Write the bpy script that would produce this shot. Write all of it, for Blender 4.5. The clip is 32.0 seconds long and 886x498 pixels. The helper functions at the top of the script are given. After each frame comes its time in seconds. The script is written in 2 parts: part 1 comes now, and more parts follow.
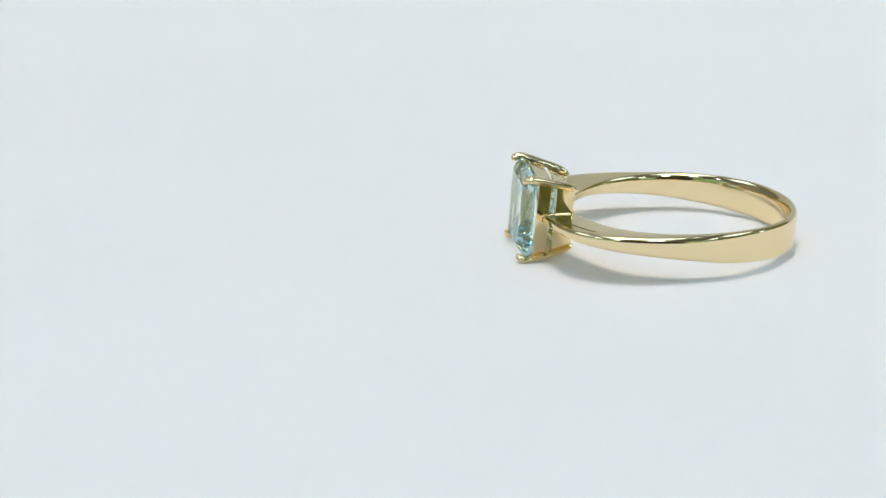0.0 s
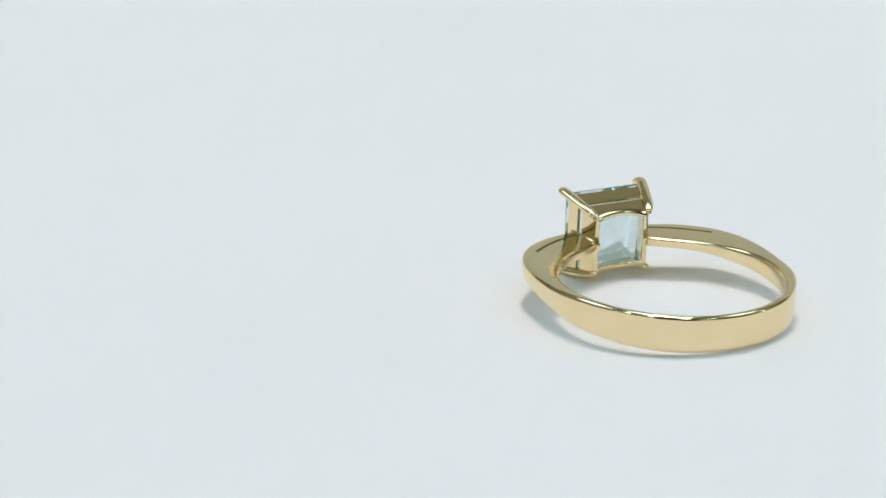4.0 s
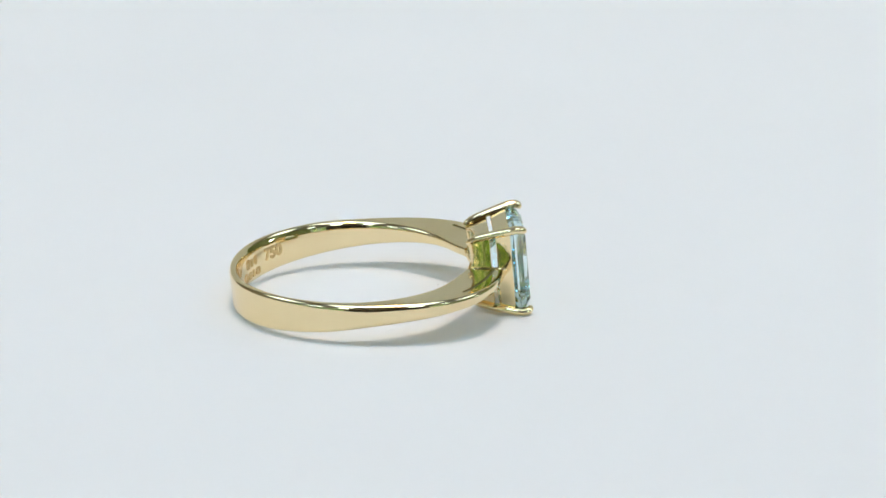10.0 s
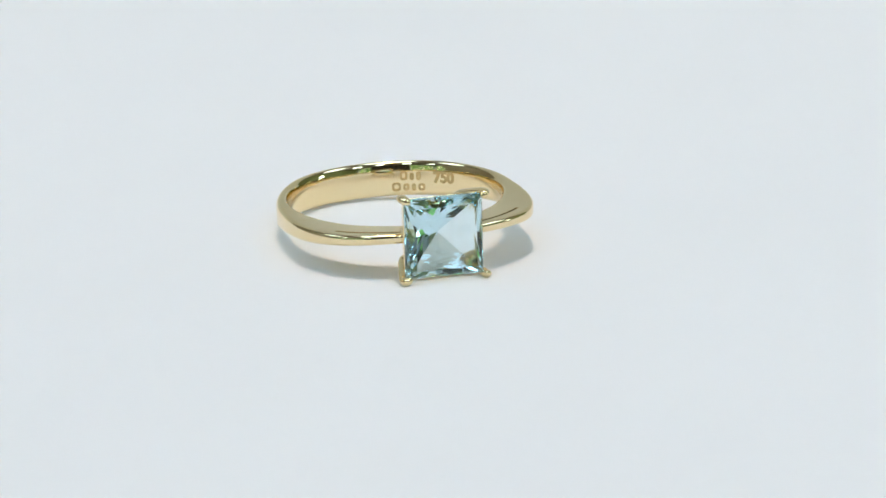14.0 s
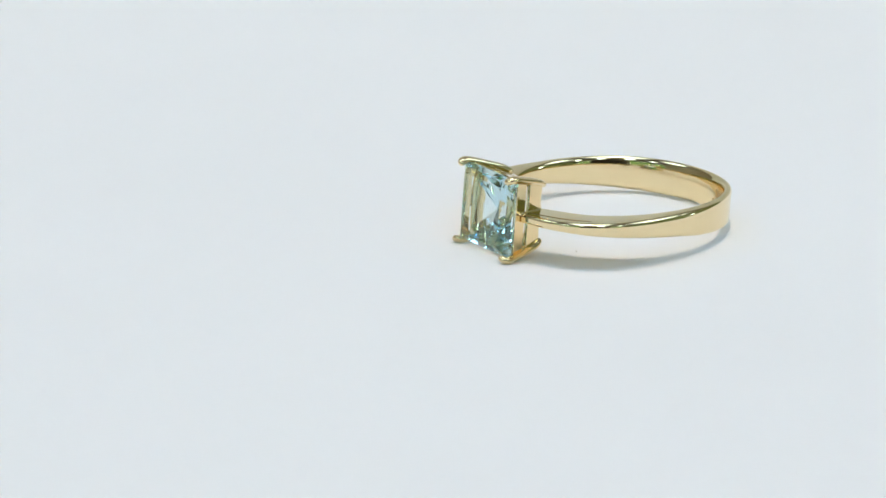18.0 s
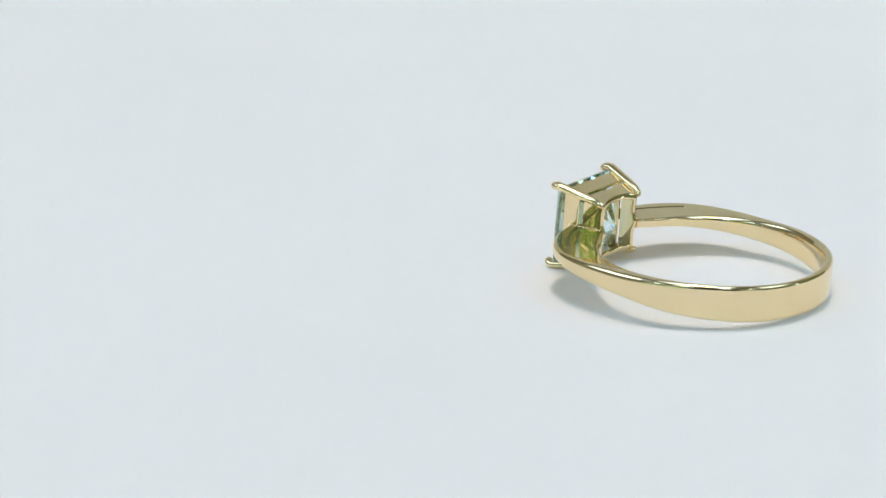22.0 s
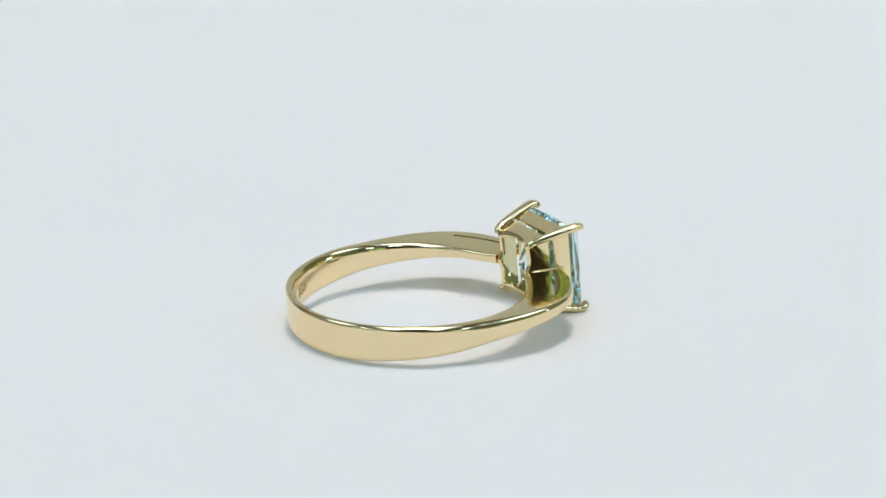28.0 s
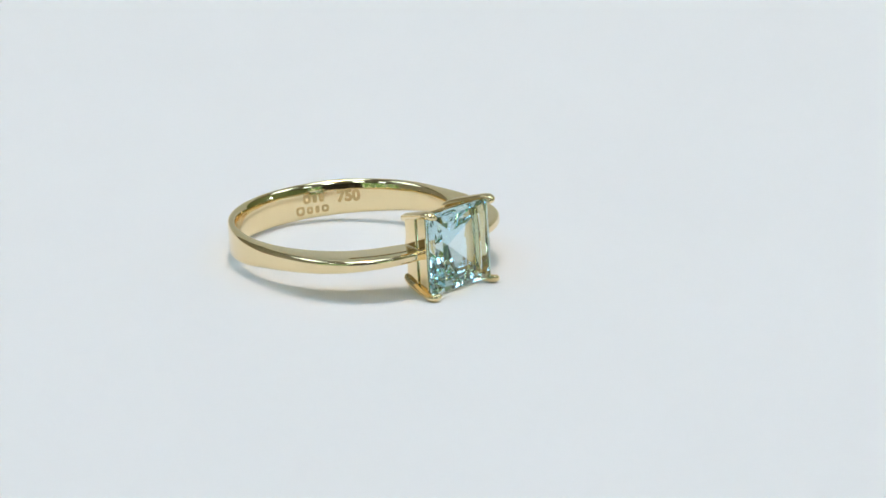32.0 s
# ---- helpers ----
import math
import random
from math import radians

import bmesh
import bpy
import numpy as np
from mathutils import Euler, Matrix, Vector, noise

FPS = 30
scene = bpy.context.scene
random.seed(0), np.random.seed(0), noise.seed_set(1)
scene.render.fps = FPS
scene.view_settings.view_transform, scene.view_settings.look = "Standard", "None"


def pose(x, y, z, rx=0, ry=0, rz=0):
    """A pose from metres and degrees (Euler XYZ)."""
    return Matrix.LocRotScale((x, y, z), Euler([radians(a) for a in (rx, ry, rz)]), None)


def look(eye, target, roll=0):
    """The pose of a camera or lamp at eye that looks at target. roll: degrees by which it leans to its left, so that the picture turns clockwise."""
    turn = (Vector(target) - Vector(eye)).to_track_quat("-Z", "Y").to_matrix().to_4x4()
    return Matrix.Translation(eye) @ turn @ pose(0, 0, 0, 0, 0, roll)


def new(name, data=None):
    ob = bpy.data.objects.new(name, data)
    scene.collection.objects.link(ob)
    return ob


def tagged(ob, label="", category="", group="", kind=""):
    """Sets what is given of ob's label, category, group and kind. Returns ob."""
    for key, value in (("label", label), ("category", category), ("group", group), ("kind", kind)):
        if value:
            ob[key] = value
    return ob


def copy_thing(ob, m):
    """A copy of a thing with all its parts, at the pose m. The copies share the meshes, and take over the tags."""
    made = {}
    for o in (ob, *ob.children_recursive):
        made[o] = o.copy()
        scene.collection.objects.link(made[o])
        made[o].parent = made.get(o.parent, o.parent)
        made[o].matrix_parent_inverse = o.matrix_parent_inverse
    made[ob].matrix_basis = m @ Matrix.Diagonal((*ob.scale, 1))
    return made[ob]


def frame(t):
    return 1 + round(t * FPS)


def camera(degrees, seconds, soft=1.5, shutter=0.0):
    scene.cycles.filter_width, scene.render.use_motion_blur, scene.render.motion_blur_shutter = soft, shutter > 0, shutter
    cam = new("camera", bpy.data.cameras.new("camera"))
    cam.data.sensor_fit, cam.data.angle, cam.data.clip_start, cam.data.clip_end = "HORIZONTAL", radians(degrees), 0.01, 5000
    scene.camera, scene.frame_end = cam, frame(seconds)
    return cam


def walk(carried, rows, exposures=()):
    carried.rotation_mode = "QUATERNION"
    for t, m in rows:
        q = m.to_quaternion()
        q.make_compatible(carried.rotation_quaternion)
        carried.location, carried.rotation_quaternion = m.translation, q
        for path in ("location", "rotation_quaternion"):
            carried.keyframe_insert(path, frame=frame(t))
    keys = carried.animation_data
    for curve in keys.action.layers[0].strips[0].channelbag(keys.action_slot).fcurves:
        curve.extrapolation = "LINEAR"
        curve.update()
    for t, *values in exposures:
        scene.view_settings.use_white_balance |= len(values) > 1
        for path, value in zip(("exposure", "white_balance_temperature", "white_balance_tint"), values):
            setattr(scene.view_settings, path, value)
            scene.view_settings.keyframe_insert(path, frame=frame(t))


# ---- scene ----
# ---- the camera, still on its tripod ----
MM = 0.001
LIFT = 0.35                    # the table top lies this far under the claws' centres, in mm
cam = camera(12.78, 32.0, soft=1.6)
EYE = Vector((0.0, -310.8, 104.6 + LIFT)) * MM
PAN, TILT = radians(91.23), radians(18.29)
AIM = EYE + Vector((math.cos(PAN) * math.cos(TILT), math.sin(PAN) * math.cos(TILT), -math.sin(TILT)))
walk(cam, [(0.0, look(EYE, AIM, 0.0)), (32.0, look(EYE, AIM, 0.0))],
     exposures=((0, 0.025), (3, 0.015), (7, 0.005), (9, 0.01), (13, 0.015), (17, 0.025), (20, 0.015), (21, 0.01), (22, -0.01), (23, -0.035), (24, -0.05), (25, -0.035), (28, 0.0), (32, -0.01)))

# ---- light: day through the windows, lit panels under the ceiling, a warm lamp over the table ----
world = bpy.data.worlds.new("daylight")
scene.world = world
world.use_nodes = True
wn = world.node_tree.nodes
sky = wn.new("ShaderNodeTexSky")
sky.sky_type, sky.sun_disc, sky.sun_elevation, sky.sun_rotation = "NISHITA", False, radians(50), radians(200)
world.node_tree.links.new(sky.outputs["Color"], wn["Background"].inputs["Color"])
wn["Background"].inputs["Strength"].default_value = 0.12
scene.cycles.caustics_reflective = scene.cycles.caustics_refractive = True      # warm light that the gold throws on the disc
scene.cycles.blur_glossy = 0.0
scene.cycles.glossy_bounces = 20     # the stone's inner reflections
scene.cycles.transmission_bounces = 14
scene.cycles.max_bounces = 26


def area_lamp(name, eye, target, sx, sy, watts, colour):
    data = bpy.data.lights.new(name, "AREA")
    data.shape, data.size, data.size_y, data.energy, data.color = "RECTANGLE", sx, sy, watts, colour
    ob = new(name, data)
    ob.matrix_world = look(eye, target)
    return ob


lamp = area_lamp("work_lamp", (0.0, 0.10, 1.55), (0.0, 0.10, 0.0), 0.19, 0.19, 8.4, (1.0, 0.70, 0.44))
lamp.data.shape = "DISK"


# ---- materials ----
def material(name):
    m = bpy.data.materials.new(name)
    m.use_nodes = True
    nt = m.node_tree
    return m, nt, nt.nodes["Principled BSDF"]


def noise_node(nt, scale, detail=4.0, rough=0.5):
    co = nt.nodes.new("ShaderNodeTexCoord")
    no = nt.nodes.new("ShaderNodeTexNoise")
    no.inputs["Scale"].default_value, no.inputs["Detail"].default_value = scale, detail
    no.inputs["Roughness"].default_value = rough
    nt.links.new(co.outputs["Object"], no.inputs["Vector"])
    return no


def ramp(nt, source, a, b, lo=0.3, hi=0.7):
    r = nt.nodes.new("ShaderNodeValToRGB")
    r.color_ramp.elements[0].position, r.color_ramp.elements[1].position = lo, hi
    r.color_ramp.elements[0].color, r.color_ramp.elements[1].color = (*a, 1), (*b, 1)
    nt.links.new(source, r.inputs["Fac"])
    return r


def surface(name, a, b, rough, scale, metal=0.0, bump=0.0, bump_scale=None, rough_to=None):
    """Two tones in a soft pattern, a roughness that wanders, and fine relief."""
    m, nt, p = material(name)
    no = noise_node(nt, scale)
    nt.links.new(ramp(nt, no.outputs["Fac"], a, b).outputs["Color"], p.inputs["Base Color"])
    p.inputs["Metallic"].default_value = metal
    p.inputs["Roughness"].default_value = rough
    fine = noise_node(nt, bump_scale or scale * 8, 6.0, 0.6)
    if rough_to is not None:
        mr = nt.nodes.new("ShaderNodeMapRange")
        mr.inputs["To Min"].default_value, mr.inputs["To Max"].default_value = rough, rough_to
        nt.links.new(fine.outputs["Fac"], mr.inputs["Value"])
        nt.links.new(mr.outputs["Result"], p.inputs["Roughness"])
    if bump:
        bp = nt.nodes.new("ShaderNodeBump")
        bp.inputs["Strength"].default_value, bp.inputs["Distance"].default_value = bump, 0.00005
        nt.links.new(fine.outputs["Fac"], bp.inputs["Height"])
        nt.links.new(bp.outputs["Normal"], p.inputs["Normal"])
    return m


GOLD = surface("yellow_gold", (0.905, 0.73, 0.432), (0.92, 0.747, 0.45), 0.05, 400.0, 1.0, 0.02, 5000.0, 0.10)


def hand_finish(m, scale, depth):
    """Slow waves that hand polishing leaves."""
    nt = m.node_tree
    p = nt.nodes["Principled BSDF"]
    bp = nt.nodes.new("ShaderNodeBump")
    bp.inputs["Strength"].default_value, bp.inputs["Distance"].default_value = 1.0, depth
    nt.links.new(noise_node(nt, scale, 2.0, 0.4).outputs["Fac"], bp.inputs["Height"])
    nt.links.new(p.inputs["Normal"].links[0].from_socket, bp.inputs["Normal"])
    nt.links.new(bp.outputs["Normal"], p.inputs["Normal"])


hand_finish(GOLD, 800.0, 0.000022)
GOLD_ENGRAVED = surface("engraved_gold", (0.64, 0.46, 0.22), (0.78, 0.57, 0.29), 0.28, 900.0, 1.0, 0.2, 6000.0, 0.5)
# the grooves' darkness is put into this floor colour
GROOVE_DARK = surface("dark_groove_floor", (0.10, 0.085, 0.03), (0.16, 0.13, 0.05), 0.55, 900.0, 0.3, 0.2, 6000.0)
PAPER = surface("white_card", (0.815, 0.82, 0.83), (0.83, 0.835, 0.845), 0.75, 25.0, 0.0, 0.06, 4000.0)
# tone picked for what the gold's upper flats mirror
CARD = surface("pale_grey_reflector", (0.60, 0.61, 0.565), (0.635, 0.645, 0.60), 0.85, 18.0, 0.0, 0.05, 3000.0)
TABLE = surface("white_laminate", (0.76, 0.76, 0.755), (0.80, 0.80, 0.795), 0.5, 12.0)
WALL = surface("pale_plaster", (0.66, 0.72, 0.77), (0.71, 0.76, 0.80), 0.9, 3.0)
# olive and buff: unseen walls tinted to colour the ring's rim reflections
OLIVE = surface("olive_reflection_tone", (0.27, 0.30, 0.13), (0.33, 0.36, 0.17), 0.9, 3.0)
BUFF = surface("buff_reflection_tone", (0.43, 0.36, 0.27), (0.49, 0.42, 0.32), 0.9, 3.0)
# dark stand-in behind the camera, mirrored in the gold
DARK = surface("dark_reflection_cloth", (0.05, 0.038, 0.024), (0.08, 0.06, 0.038), 0.9, 6.0)
# brown put on the unseen ceiling to darken reflections in the gold
CEILING = surface("brown_reflection_tone", (0.30, 0.25, 0.19), (0.36, 0.31, 0.24), 0.9, 2.0)
FLOOR = surface("pale_floor", (0.50, 0.49, 0.47), (0.58, 0.57, 0.55), 0.45, 5.0)
FRAME = surface("white_frame_paint", (0.72, 0.72, 0.70), (0.78, 0.78, 0.76), 0.4, 8.0)
SPECK_GREY = surface("grey_speck", (0.64, 0.62, 0.59), (0.71, 0.69, 0.66), 0.9, 4000.0)


def glowing(name, a, b, scale, strength, lo=0.35, hi=0.65):
    m, nt, p = material(name)
    no = noise_node(nt, scale, 8.0, 0.65)
    r = ramp(nt, no.outputs["Fac"], a, b, lo, hi)
    p.inputs["Base Color"].default_value = (0.02, 0.02, 0.02, 1)
    nt.links.new(r.outputs["Color"], p.inputs["Emission Color"])
    p.inputs["Emission Strength"].default_value = strength
    return m


def garden_material():
    m = glowing("sunlit_garden_backdrop", (0.012, 0.04, 0.006), (0.22, 0.47, 0.12), 2.4, 1.7, 0.45, 0.60)
    nt = m.node_tree
    p = nt.nodes["Principled BSDF"]
    leaf = p.inputs["Emission Color"].links[0].from_socket
    gaps = ramp(nt, noise_node(nt, 3.1, 3.0).outputs["Fac"], (0, 0, 0), (1, 1, 1), 0.62, 0.66)
    mix = nt.nodes.new("ShaderNodeMix")
    mix.data_type = "RGBA"
    nt.links.new(gaps.outputs["Color"], mix.inputs[0])
    nt.links.new(leaf, mix.inputs[6])
    mix.inputs[7].default_value = (2.0, 2.2, 2.4, 1)
    nt.links.new(mix.outputs[2], p.inputs["Emission Color"])
    return m


GARDEN = garden_material()
DIFFUSER = glowing("lit_diffuser", (0.785, 1.062, 1.335), (0.785, 1.062, 1.335), 1.0, 3.38)
BRIGHT = glowing("bright_diffuser", (0.782, 1.062, 1.345), (0.782, 1.062, 1.345), 1.0, 10.8)
# faint greenish glow, added so the gold's upper plates reflect olive
OLIVE_GLOW = glowing("olive_reflection_glow", (0.90, 0.98, 0.76), (0.92, 1.0, 0.80), 1.0, 0.20)


def gem_material():
    """Clear stone: what passes through stays pale, each reflection inside takes more of the blue."""
    m, nt, p = material("aquamarine")
    nt.nodes.remove(p)
    way, shine, mix, edge = (nt.nodes.new("ShaderNode" + k) for k in ("BsdfRefraction", "BsdfGlossy", "MixShader", "Fresnel"))
    way.inputs["Color"].default_value, shine.inputs["Color"].default_value = (0.90, 0.965, 0.98, 1), (0.87, 0.947, 0.972, 1)
    way.inputs["Roughness"].default_value = shine.inputs["Roughness"].default_value = 0.0
    way.inputs["IOR"].default_value = edge.inputs["IOR"].default_value = 1.58
    nt.links.new(edge.outputs["Fac"], mix.inputs["Fac"])
    nt.links.new(way.outputs["BSDF"], mix.inputs[1])
    nt.links.new(shine.outputs["BSDF"], mix.inputs[2])
    nt.links.new(mix.outputs["Shader"], nt.nodes["Material Output"].inputs["Surface"])
    return m


GEM = gem_material()


# ---- mesh helpers ----
def put_mesh(name, bm, mat, smooth=None):
    me = bpy.data.meshes.new(name)
    bmesh.ops.recalc_face_normals(bm, faces=bm.faces)
    bm.to_mesh(me)
    bm.free()
    me.materials.append(mat)
    if smooth is not None:
        for poly in me.polygons:
            poly.use_smooth = True
        me.set_sharp_from_angle(angle=radians(smooth))
    return me


def part(name, bm, mat, parent, label="", smooth=None):
    ob = new(name, put_mesh(name, bm, mat, smooth))
    ob.parent = parent
    if label:
        ob["label"] = label
    return ob


def box(bm, lo, hi, bevel=0.0):
    r = bmesh.ops.create_cube(bm, size=1.0)
    vs = r["verts"]
    for v in vs:
        v.co = Vector([lo[k] + (v.co[k] + 0.5) * (hi[k] - lo[k]) for k in range(3)])
    if bevel:
        es = list({e for v in vs for e in v.link_edges})
        bmesh.ops.bevel(bm, geom=es, offset=bevel, segments=2, affect="EDGES", profile=0.5)


def setting(name, lo, hi, mat, label, bevel=0.0):
    bm = bmesh.new()
    box(bm, lo, hi, bevel)
    return tagged(new(name, put_mesh(name, bm, mat)), label, name.split("_")[0], "", "structure")


def skin(bm, loops, closed=False, caps=True):
    rings = [[bm.verts.new(p) for p in lp] for lp in loops]
    n = len(rings[0])
    for a in range(len(rings) if closed else len(rings) - 1):
        p, q = rings[a], rings[(a + 1) % len(rings)]
        for k in range(n):
            bm.faces.new((p[k], p[(k + 1) % n], q[(k + 1) % n], q[k]))
    if caps and not closed:
        bm.faces.new(rings[0])
        bm.faces.new(rings[-1])


def tube(bm, pts, radii, n=14, closed=False, flat=(1.0, 1.0, 1.0)):
    """A round bar along pts, with a radius at each of them."""
    pts = [Vector(p) for p in pts]
    loops, side = [], None
    m = len(pts)
    for i, p in enumerate(pts):
        a = pts[(i - 1) % m] if closed or i > 0 else p
        b = pts[(i + 1) % m] if closed or i < m - 1 else p
        way = (b - a).normalized()
        if side is None:
            side = way.orthogonal().normalized()
        side = (side - way * side.dot(way)).normalized()
        up = way.cross(side)
        loops.append([p + (side * math.cos(t) + up * math.sin(t)) * Vector(flat) * radii[i] for t in [2 * math.pi * k / n for k in range(n)]])
    skin(bm, loops, closed)


def smooth_path(ctrl, radii, step=6):
    """Catmull-Rom through the control points."""
    ctrl = [Vector(c) for c in ctrl]
    pts, rs = [], []
    for i in range(len(ctrl) - 1):
        p0, p1, p2, p3 = ctrl[max(i - 1, 0)], ctrl[i], ctrl[i + 1], ctrl[min(i + 2, len(ctrl) - 1)]
        for k in range(step):
            t = k / step
            pts.append(0.5 * ((2 * p1) + (p2 - p0) * t + (2 * p0 - 5 * p1 + 4 * p2 - p3) * t * t + (3 * p1 - p0 - 3 * p2 + p3) * t ** 3))
            rs.append(radii[i] + (radii[i + 1] - radii[i]) * t)
    return pts + [ctrl[-1]], rs + [radii[-1]]


def curve_at(x, xs, ys):
    return float(np.interp(x, xs, ys))


# ---- the room ----
setting("floor", (-2.4, -2.6, -0.85), (2.4, 2.6, -0.75), FLOOR, "pale stone coloured floor of the room")
setting("ceiling", (-2.4, -2.6, 1.75), (2.4, 2.6, 1.85), CEILING, "plain unseen ceiling, browned for the gold reflections")
setting("wall_east", (2.3, -2.5, -0.75), (2.4, 2.5, 1.75), OLIVE, "unseen wall of the room, toned olive green for the gold reflections")
setting("wall_north", (-2.4, 2.5, -0.75), (2.4, 2.6, 1.75), WALL, "pale grey plastered wall of the room")


def window_wall(name, along, at, u0, u1, openings, z0, z1, mat, hue):
    """A wall with openings. along: 0 for x, 1 for y; at: the wall's inner and outer face."""
    bm = bmesh.new()
    edges = [u0] + [w for pair in openings for w in pair] + [u1]
    pieces = [(edges[k], edges[k + 1], -0.75, 1.75) for k in range(0, len(edges), 2)]
    for w0, w1 in openings:
        pieces += [(w0, w1, -0.75, z0), (w0, w1, z1, 1.75)]
    for a, b, c, d in pieces:
        lo, hi = [a, a, c], [b, b, d]
        lo[1 - along], hi[1 - along] = min(at), max(at)
        box(bm, lo, hi)
    return tagged(new(name, put_mesh(name, bm, mat)), hue + " plastered wall with a window opening", "wall", "", "structure")


def window(name, along, at, w0, w1, z0, z1):
    root = tagged(new(name), "white framed window looking onto a green garden", "window", "", "structure")
    mid = sum(at) / 2
    for a, b, c, d in ((w0, w1, z0, z0 + 0.05), (w0, w1, z1 - 0.05, z1), (w0, w0 + 0.05, z0 + 0.05, z1 - 0.05), (w1 - 0.05, w1, z0 + 0.05, z1 - 0.05),
                       ((w0 + w1) / 2 - 0.025, (w0 + w1) / 2 + 0.025, z0 + 0.05, z1 - 0.05)):
        bm = bmesh.new()
        lo, hi = [a, a, c], [b, b, d]
        lo[1 - along], hi[1 - along] = mid - 0.025, mid + 0.025
        box(bm, lo, hi, 0.004)
        part("frame_bar", bm, FRAME, root)
    return root


window_wall("wall_south", 0, (-2.5, -2.6), -2.4, 2.4, ((-2.27, -0.72), (1.25, 2.25)), 0.05, 1.62, WALL, "pale grey")
window("window_1", 0, (-2.5, -2.6), -2.27, -0.72, 0.05, 1.62)
window("window_3", 0, (-2.5, -2.6), 1.25, 2.25, 0.05, 1.62)
window_wall("wall_west", 1, (-2.3, -2.4), -2.5, 2.5, ((-2.46, -1.55),), 0.05, 1.55, BUFF, "reflection-toned buff")
window("window_2", 1, (-2.3, -2.4), -2.46, -1.55, 0.05, 1.55)


def curtain():
    """Unseen cloth in folds at the wall behind the camera, added as the gold's dark reflection."""
    bm = bmesh.new()
    loops = []
    for k in range(121):
        x = -0.70 + 1.92 * k / 120
        y = -2.43 + 0.025 * math.sin(k * 0.62) + 0.01 * math.sin(k * 0.23)
        loops.append([Vector((x, y, -0.73)), Vector((x, y + 0.006, -0.73)), Vector((x, y + 0.006, 1.70)), Vector((x, y, 1.70))])
    skin(bm, loops)
    return tagged(new("curtain", put_mesh("curtain", bm, DARK, 60)), "unseen dark brown curtain in folds at the wall, added for dark reflections in the gold", "curtain")


curtain()

bm = bmesh.new()
for quad in (((-9, -7, -1.5), (9, -7, -1.5), (9, -7, 5), (-9, -7, 5)), ((-9, -7, -1.5), (-9, 5, -1.5), (-9, 5, 5), (-9, -7, 5))):
    bm.faces.new([bm.verts.new(c) for c in quad])
tagged(new("backdrop", put_mesh("backdrop", bm, GARDEN)), "sunlit green garden foliage outside the windows", "backdrop", "", "structure")


def ceiling_light(w, d, glow, label, name="ceiling_light", group="light panels under the ceiling"):
    root = tagged(new(name), label, "lamp", group)
    for lo, hi in (((-w - 0.03, -d - 0.03, -0.04), (w + 0.03, -d, 0)), ((-w - 0.03, d, -0.04), (w + 0.03, d + 0.03, 0)), ((-w - 0.03, -d, -0.04), (-w, d, 0)), ((w, -d, -0.04), (w + 0.03, d, 0))):
        bm = bmesh.new()
        box(bm, lo, hi)
        part("frame_bar", bm, FRAME, root)
    bm = bmesh.new()
    box(bm, (-w, -d, -0.03), (w, d, -0.01))
    part("diffuser", bm, glow, root, "glowing white diffuser")
    return root


PANEL = ceiling_light(0.42, 0.42, DIFFUSER, "flat square lit panel with a white frame under the ceiling")
PANEL.location = (-1.45, 0.05, 1.75)
for px in (0.0, 1.45):
    copy_thing(PANEL, pose(px, 0.05, 1.75))
PANEL = ceiling_light(0.16, 0.16, BRIGHT, "small square bright panel with a white frame under the ceiling")
PANEL.location = (-1.5, -1.45, 1.75)
for px in (-0.5, 0.5, 1.5):
    copy_thing(PANEL, pose(px, -1.45, 1.75))
# unseen panels added to the north, only for the gold to mirror
PANEL = ceiling_light(0.66, 0.72, OLIVE_GLOW, "flat dim greenish panel with a white frame, added under the ceiling for gold reflections")
PANEL.location = (-1.45, 1.5, 1.75)
for px in (0.0, 1.45):
    copy_thing(PANEL, pose(px, 1.5, 1.75))


PANEL = ceiling_light(0.15, 0.09, BRIGHT, "small bright panel with a white frame on the olive wall", "wall_light", "light panels on the walls")
PANEL.matrix_world = pose(2.30, -0.05, 0.62, 0, 90, 0)


def work_lamp():
    root = tagged(new("pendant_lamp"), "small round white lamp hanging from the ceiling panel", "lamp")
    root.location = (0, 0.10, 1.555)
    bm = bmesh.new()
    lathe(bm, ((0.098, 0.0), (0.106, 0.0), (0.106, 0.05), (0.05, 0.09), (0.05, 0.085), (0.098, 0.048)), 48)
    part("shade", bm, FRAME, root, "white enamelled shade", 40)
    bm = bmesh.new()
    lathe(bm, ((0.004, 0.08), (0.05, 0.085), (0.05, 0.09), (0.012, 0.10), (0.012, 0.165), (0.004, 0.165)), 24)
    part("stem", bm, FRAME, root, "", 40)


def lathe(bm, prof, n):
    loops = [[Vector((r * math.cos(a), r * math.sin(a), z)) for r, z in prof] for a in [2 * math.pi * k / n for k in range(n)]]
    skin(bm, loops, True)


work_lamp()

# ---- the table and the turning disc ----
def display_table():
    root = tagged(new("table"), "white laminate table under the turntable", "table")
    root.location = (0, 0, -0.75)
    bm = bmesh.new()
    box(bm, (-0.7, -0.9, 0.70), (0.7, 0.6, 0.735), 0.004)
    part("tabletop", bm, TABLE, root)
    for x in (-0.65, 0.65):
        for y in (-0.85, 0.55):
            bm = bmesh.new()
            box(bm, (x - 0.025, y - 0.025, 0.0), (x + 0.025, y + 0.025, 0.70), 0.003)
            part("leg", bm, FRAME, root)


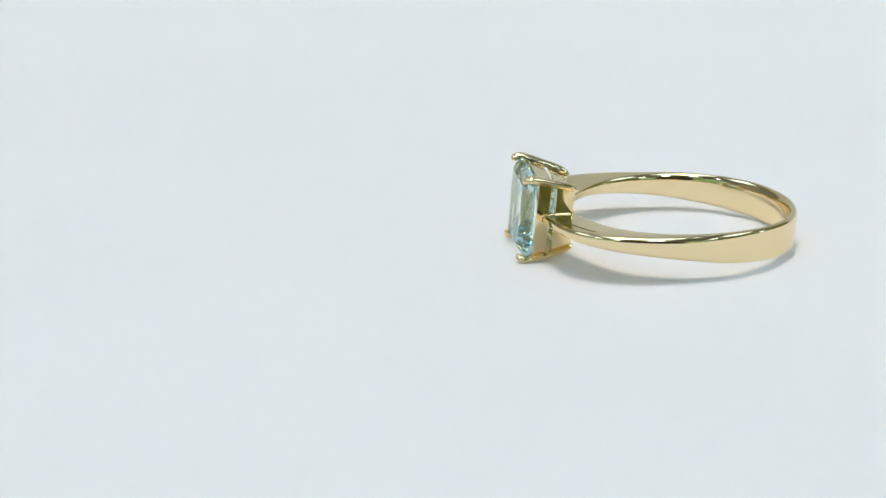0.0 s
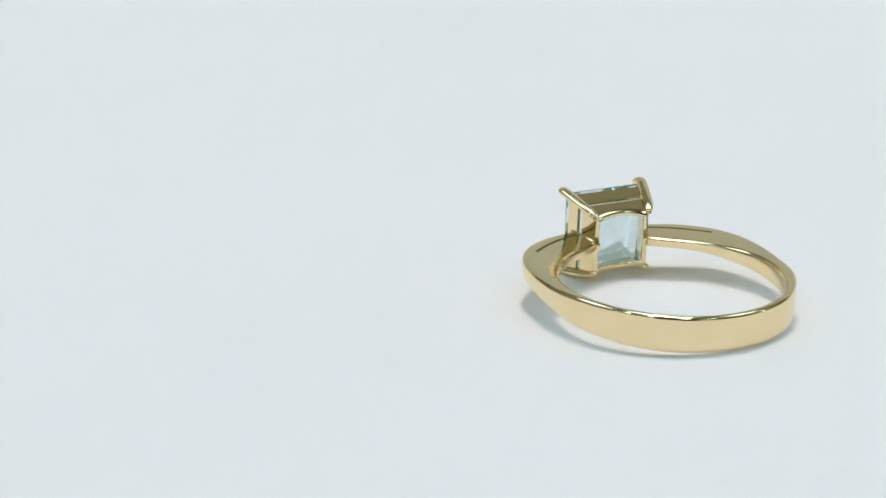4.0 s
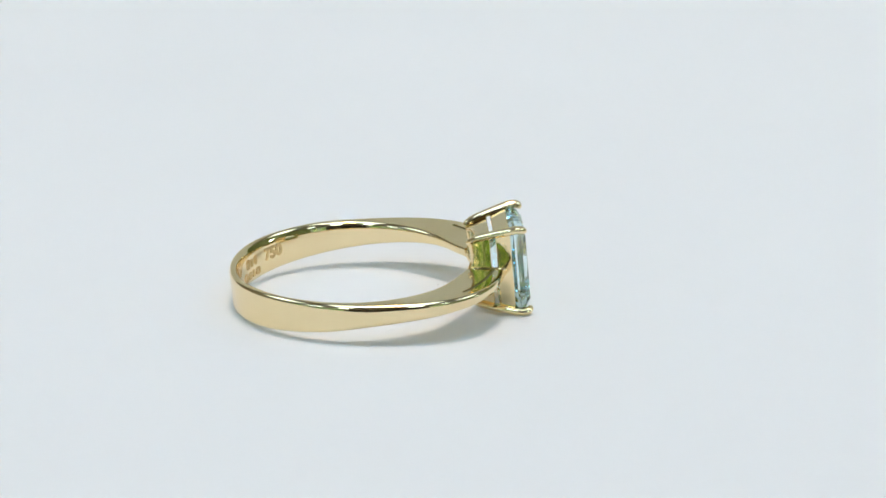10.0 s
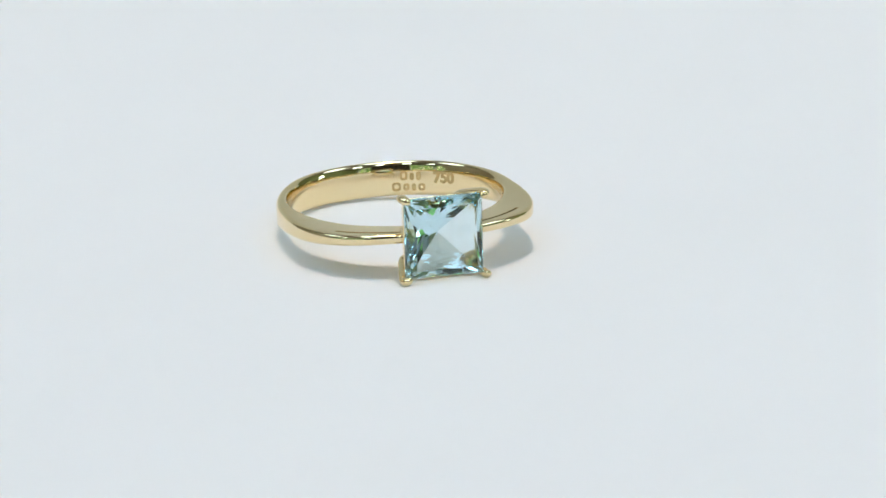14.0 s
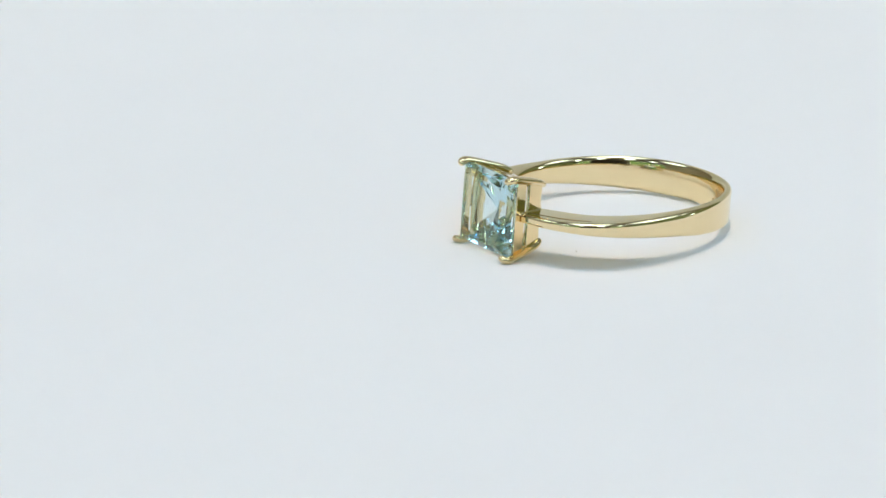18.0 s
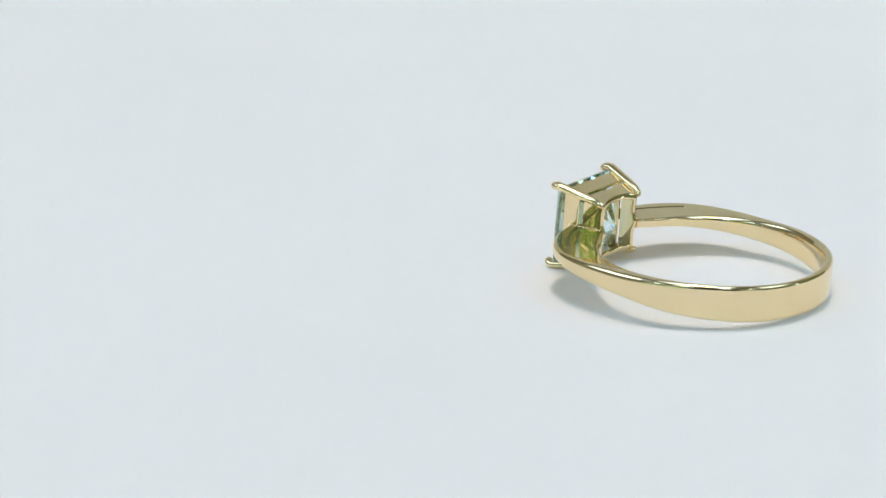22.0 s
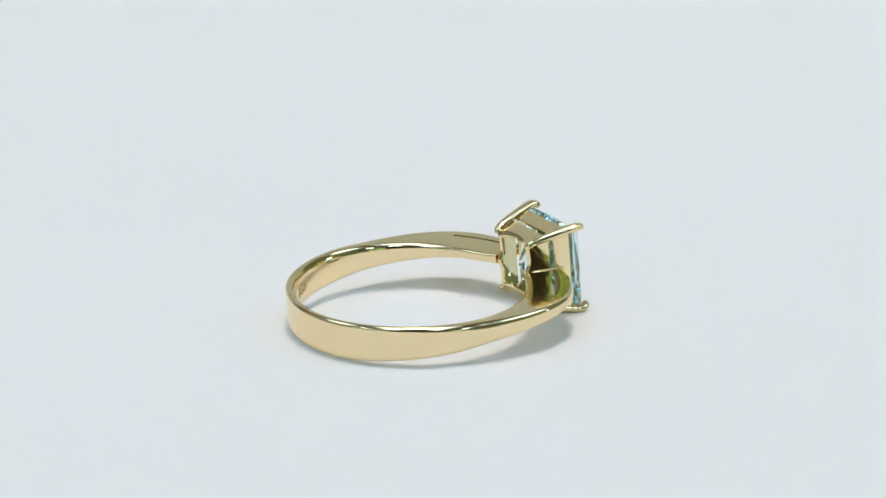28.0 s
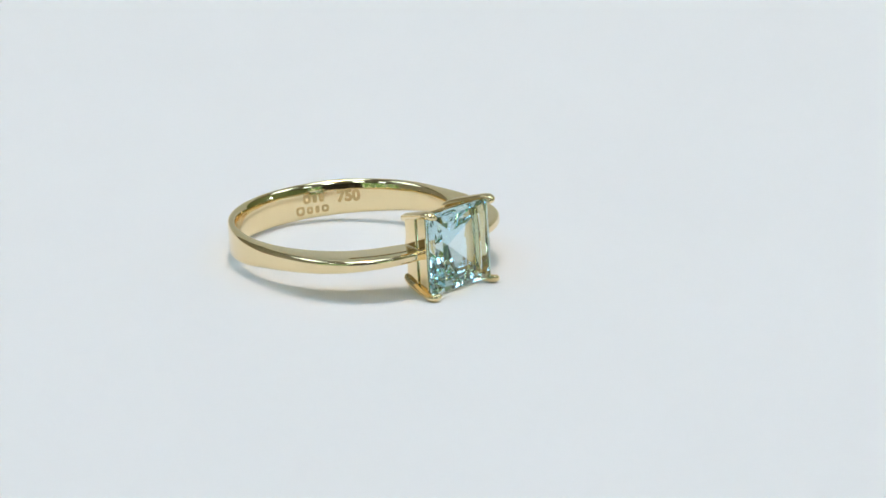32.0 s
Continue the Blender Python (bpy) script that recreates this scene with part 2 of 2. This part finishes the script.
def turntable():
    root = tagged(new("turntable"), "smooth white turning display disc on the table", "turntable")
    root.location = (0, 0, -0.015)
    bm = bmesh.new()
    bmesh.ops.create_cone(bm, cap_ends=True, segments=160, radius1=0.148, radius2=0.150, depth=0.009)
    bmesh.ops.translate(bm, verts=bm.verts, vec=(0, 0, 0.0105))
    part("platter", bm, PAPER, root, "matt white round top")
    bm = bmesh.new()
    bmesh.ops.create_cone(bm, cap_ends=True, segments=64, radius1=0.06, radius2=0.055, depth=0.006)
    bmesh.ops.translate(bm, verts=bm.verts, vec=(0, 0, 0.003))
    part("base", bm, TABLE, root)
    return root


def reflector_sweep():
    """Unseen pale card, added behind the disc and curving up, for the gold to reflect."""
    bm = bmesh.new()
    prof = [(0.19, -0.0145), (0.26, -0.0142)] + [(0.26 + 0.16 * math.sin(a), 0.146 - 0.16 * math.cos(a)) for a in [radians(8 * k) for k in range(1, 11)]] + [(0.437, 0.30), (0.45, 0.52)]
    loops = []
    for k in range(25):
        x = -0.5 + k / 24
        wave = 0.0015 * math.sin(x * 7.0)
        loops.append([Vector((x, y + wave * (z + 0.0145), z)) for y, z in prof] + [Vector((x, y + 0.0012, z - 0.0003)) for y, z in reversed(prof)])
    skin(bm, loops)
    return tagged(new("reflector_card", put_mesh("reflector_card", bm, CARD, 40)), "unseen pale grey reflector card curving up behind the turning disc", "backdrop")


display_table()
reflector_sweep()
TURNTABLE = turntable()

# ---- the ring, in millimetres of its own: y runs from the stone's face to the back of the band, z along the finger's axis ----
HUB_X, HUB_Y, R_IN = 0.10, 13.72, 9.15
PHI = (0, 35, 60, 80, 100, 118, 132, 145, 166)
R_OUT = (9.90, 9.98, 9.92, 10.23, 10.63, 11.68, 12.75, 13.05, 12.5)
PHI_H = (0, 40, 65, 90, 115, 140, 166)
HALF_H = (1.56, 1.52, 1.33, 1.01, 0.72, 0.45, 0.40)
SLOT_R, SLOT_W = 11.75, 0.15


def mid_z(x, y):
    """The band leans a little to one side and rises towards its back."""
    return -0.096 + 0.003 * (y - 2.0) + 0.026 * x


def smooth_curve(x, xs, ys):
    """Interpolated and rounded over a few degrees."""
    return sum(curve_at(x + d, xs, ys) for d in (-9, -6, -3, 0, 3, 6, 9)) / 7


def shank_mesh():
    bm = bmesh.new()
    loops = []
    steps = 220
    END = 165.5
    stops = sorted([-END + 2 * END * k / steps for k in range(steps + 1)] + [s * v for s in (-1, 1) for v in (137.0, 137.6)])
    for deg in stops:
        a = abs(deg)
        ro, h = smooth_curve(a, PHI, R_OUT), smooth_curve(a, PHI_H, HALF_H)
        if deg > 0:                # this side of the band is a little taller
            h += 0.12 * math.exp(-((a - 88) / 38) ** 2)
        depth = 0.24 if a > 137.3 else 0.0
        fr = min(0.40, (ro - R_IN) * 0.50)
        fz = h * curve_at(a, (60, 150), (0.62, 0.45))
        fo = min(curve_at(a, (50, 80, 95, 115, 135, 150), (0.33, 0.42, 0.56, 0.44, 0.32, 0.31)), h * 0.7, ro - R_IN - fr - 0.04)
        room = ro - fo - R_IN - fr
        sw = min(SLOT_W, room * 0.4)
        sr = min(SLOT_R, ro - fo - sw - room * 0.05)
        top = [(R_IN + fr * (1 - math.cos(u)), h - fz * (1 - math.sin(u))) for u in [radians(15 * j) for j in range(7)]]
        top += [(sr - sw, h), (sr - sw * 0.9, h - depth), (sr + sw * 0.9, h - depth), (sr + sw, h)]
        top += [(ro - fo * (1 - math.sin(u)), h - fo * (1 - math.cos(u))) for u in [radians(11.25 * j) for j in range(9)]]
        prof = top + [(r, -z) for r, z in reversed(top)]
        t = radians(deg)
        lp = []
        for r, z in prof:
            r += 0.40 * max(0.0, (a - 152) / 13.5) ** 2 * max(0.0, 1 - (r - R_IN) / 0.8)      # the inner face runs out into the basket's rim
            x, y = HUB_X + r * math.sin(t), HUB_Y + r * math.cos(t)
            lp.append(Vector((x, y, mid_z(x, y) + z)) * MM)
        loops.append(lp)
    skin(bm, loops)
    return bm


def slot_mesh(way, up):
    """The added dark floor of one groove in a shoulder."""
    bm = bmesh.new()
    loops = []
    for k in range(25):
        a = 138.0 + 27.3 * k / 24
        ro, h = smooth_curve(a, PHI, R_OUT), smooth_curve(a, PHI_H, HALF_H)
        if way > 0:
            h += 0.12 * math.exp(-((a - 88) / 38) ** 2)
        sr, t = min(SLOT_R, ro - 0.40), radians(a * way)
        lp = []
        for dr, dz in ((-0.128, 0.26), (-0.128, 0.07), (0.128, 0.07), (0.128, 0.26)):
            x, y = HUB_X + (sr + dr) * math.sin(t), HUB_Y + (sr + dr) * math.cos(t)
            lp.append(Vector((x, y, mid_z(x, y) + up * (h - dz))) * MM)
        loops.append(lp)
    skin(bm, loops)
    return bm


def frustum_half(y):
    """Half the basket's width at a depth y behind the stone's face."""
    return 2.45 + (4.1 - y) * 0.28


def rear_edge(s, side):
    """Depth of the basket's rear rim, which is saddle-shaped: s runs from corner to corner. The sides at the shoulders swell where they meet the band."""
    if side % 2:
        return 4.26 - 0.12 * (1 - s * s) + 0.32 * math.exp(-((s - 0.02) / 0.26) ** 2)
    return 4.26 - 0.55 * (1 - s * s)


def wall_plate(section, side, n=1):
    """One side of the basket, mitred at its corners. section(s): depth and inset of the outline at s, from -1 to 1."""
    bm = bmesh.new()
    turn = Matrix.Rotation(radians(90 * side), 3, "Y")
    loops = []
    for k in range(n + 1):
        s = -1 + 2 * k / n
        loops.append([(turn @ Vector((s * (frustum_half(y) - d), y, frustum_half(y) - d))) * MM for y, d in section(s)])
    skin(bm, loops)
    return bm


def gallery_section(y1):
    return lambda s: ((0.94, 0.0), (y1 - 0.04, 0.0), (y1, 0.04), (y1, 0.20), (y1 - 0.04, 0.24), (0.94, 0.24), (0.90, 0.20), (0.90, 0.04))


def rear_section(y0, side):
    def outline(s):
        e = rear_edge(s, side)
        tip = [(e - 0.24 * (1 - math.sin(a)), 0.24 - 0.24 * math.cos(a)) for a in [radians(22.5 * k) for k in range(9)]]
        return [(y0, 0.04), (y0 + 0.04, 0.0)] + tip + [(y0 + 0.04, 0.48), (y0, 0.44)]
    return outline


def prong_mesh(sx, sz):
    bm = bmesh.new()
    ctrl = [(2.26, 4.30, 2.30), (2.42, 4.12, 2.52), (2.66, 3.5, 2.80), (3.02, 2.2, 3.10), (3.40, 0.75, 3.40), (3.50, 0.22, 3.46), (3.42, -0.10, 3.38), (3.26, -0.26, 3.24), (3.14, -0.34, 3.12)]
    rad = [0.16, 0.28, 0.33, 0.37, 0.39, 0.38, 0.36, 0.27, 0.08]
    pts, rs = smooth_path([(x * sx * MM, y * MM, z * sz * MM) for x, y, z in ctrl], [r * MM for r in rad], 5)
    tube(bm, pts, rs, 16, False, (1.22, 1.0, 0.86))
    return bm


def gem_mesh():
    bm = bmesh.new()
    pts = [(0, 3.85, 0)]
    for sx in (-1, 1):
        for sz in (-1, 1):
            pts += [(sx * w, y, sz * w) for w, y in ((2.62, -0.36), (3.10, 0.0), (3.38, 0.44), (3.38, 0.60))]
    for s in (-1, 1):
        for w, y in ((3.15, -0.01), (3.12, 1.06), (2.72, 1.50), (2.25, 1.97), (1.75, 2.45), (1.18, 2.96)):
            pts += [(s * w, y, 0), (0, y, s * w)]
    vs = [bm.verts.new(Vector(p) * MM) for p in pts]
    bmesh.ops.convex_hull(bm, input=vs)
    bmesh.ops.delete(bm, geom=[v for v in bm.verts if not v.link_faces], context="VERTS")
    bmesh.ops.dissolve_limit(bm, angle_limit=radians(1.0), verts=list(bm.verts), edges=list(bm.edges))
    return bm


def inside_point(deg, z, lift):
    """A point on the band's inner face."""
    t = radians(deg)
    x, y = HUB_X + (R_IN - lift) * math.sin(t), HUB_Y + (R_IN - lift) * math.cos(t)
    return Vector((x, y, mid_z(x, y) + z)) * MM


def mark_mesh(deg0, deg1, z0, z1, lift=0.03, stroke=0.19):
    """A shallow hollow shape with rounded corners on the band's inner face."""
    bm = bmesh.new()
    c, w, zc, h = (deg0 + deg1) / 2, radians(deg1 - deg0) / 2 * R_IN, (z0 + z1) / 2, (z1 - z0) / 2
    loops = []
    for k in range(28):
        t = 2 * math.pi * k / 28
        u, v = (math.copysign(abs(f(t)) ** 0.6, f(t)) for f in (math.cos, math.sin))
        lp = []
        for inset, up in ((0, -0.05), (0, lift), (stroke, lift), (stroke, -0.05)):
            lp.append(inside_point(c + math.degrees(u * (w - inset) / R_IN), zc + v * (h - inset), up))
        loops.append(lp)
    skin(bm, loops, True)
    return bm


def digit_mesh(text, deg, height, z0):
    """A stamped figure bent onto the band's inner face."""
    data = bpy.data.curves.new("stamp", "FONT")
    data.body, data.size, data.extrude, data.resolution_u, data.offset = text, 1.0, 0.02, 3, 0.055
    tmp = bpy.data.objects.new("stamp", data)
    scene.collection.objects.link(tmp)
    me = bpy.data.meshes.new_from_object(tmp.evaluated_get(bpy.context.evaluated_depsgraph_get()))
    bm = bmesh.new()
    bm.from_mesh(me)
    bpy.data.objects.remove(tmp)
    bpy.data.meshes.remove(me)
    k = height / 0.73
    for v in bm.verts:
        x, y, up = v.co
        v.co = inside_point(deg + math.degrees((x - 0.3) * k / R_IN), z0 + y * k, 0.03 if up > 0 else -0.05)
    return bm


RING = tagged(new("ring"), "yellow gold ring with square pale blue stone lying on white disc", "ring")
part("shank", shank_mesh(), GOLD, RING, "polished yellow gold band tapering to slotted shoulders", 40)
for way in (-1, 1):
    for up in (-1, 1):
        part("slot_floor", slot_mesh(way, up), GROOVE_DARK, RING, "dark strip added as the floor of a cut groove")
for side in range(4):
    gap = (2.06, 2.54) if side % 2 else (2.18, 2.50)
    part("rear_plate", wall_plate(rear_section(gap[1], side), side, 48), GOLD, RING, "", 50)
    part("gallery_plate", wall_plate(gallery_section(gap[0]), side), GOLD, RING)
for sx in (-1, 1):
    for sz in (-1, 1):
        part("prong", prong_mesh(sx, sz), GOLD, RING, "", 60)
STONE = part("gemstone", gem_mesh(), GEM, RING, "clear pale blue square faceted stone")
STONE.visible_shadow = False
for sx in (-1, 1):
    bm = bmesh.new()
    bead = [(sx * (frustum_half(y) + 0.02), y, mid_z(sx * frustum_half(y), y) + 0.34) for y in (1.3, 1.6, 2.2, 2.7, 3.2, 3.7, 4.12)]
    tube(bm, [Vector(p) * MM for p in bead], [r * MM for r in (0.05, 0.16, 0.18, 0.18, 0.18, 0.18, 0.12)], 12)
    part("solder_bead", bm, GOLD, RING, "", 60)
for i, ch in enumerate("750"):
    part("stamped_digit", digit_mesh(ch, 41.6 + 4.1 * i, 0.98, -0.28), GOLD_ENGRAVED, RING, "")
for d0, d1, z0, z1 in ((20.2, 24.4, -0.12, 0.72), (25.6, 28.0, -0.12, 0.55), (29.2, 31.8, -0.12, 0.66), (15.8, 20.6, -1.08, -0.3), (22.0, 25.4, -1.05, -0.42), (26.8, 29.0, -1.05, -0.42), (30.4, 34.2, -1.05, -0.42)):
    part("engraved_mark", mark_mesh(d0, d1, z0, z1), GOLD_ENGRAVED, RING)

# how the ring lies on the disc when the turning angle is nought
REST = Matrix(((0.99828, -0.05847, -0.00441, 0.0), (0.05864, 0.99461, 0.08555, 0.0), (-0.00062, -0.08566, 0.99632, 0.0), (0, 0, 0, 1)))
REST.translation = Vector((-6.632, 0.228, 3.414 + LIFT)) * MM


# a small flattened grey grain that turns with the disc
def speck():
    bm = bmesh.new()
    bmesh.ops.create_icosphere(bm, subdivisions=2, radius=0.08 * MM)
    for v in bm.verts:
        v.co = Vector((v.co.x * 1.8, v.co.y, v.co.z * 0.35)) * (1 + 0.3 * noise.noise(v.co * 6000)) + Vector((0, 0, 0.05 * MM))
    return tagged(new("disc_speck", put_mesh("disc_speck", bm, SPECK_GREY)), "tiny pale grey speck on the white disc", "lint")


SPECK = speck()
SPECK_AT = Vector((-2.78, 7.05, 0.0)) * MM

TURN_0, TURN_RATE = 275.42, -18.498


def turned(t):
    return Matrix.Rotation(radians(TURN_0 + TURN_RATE * t), 4, "Z")


def motions():
    times = [0.5 * k for k in range(65)]
    walk(RING, [(t, turned(t) @ REST) for t in times])
    walk(TURNTABLE, [(t, Matrix.Translation((0, 0, -0.015)) @ turned(t)) for t in times])
    walk(SPECK, [(t, turned(t) @ Matrix.Translation(SPECK_AT)) for t in times])


motions()
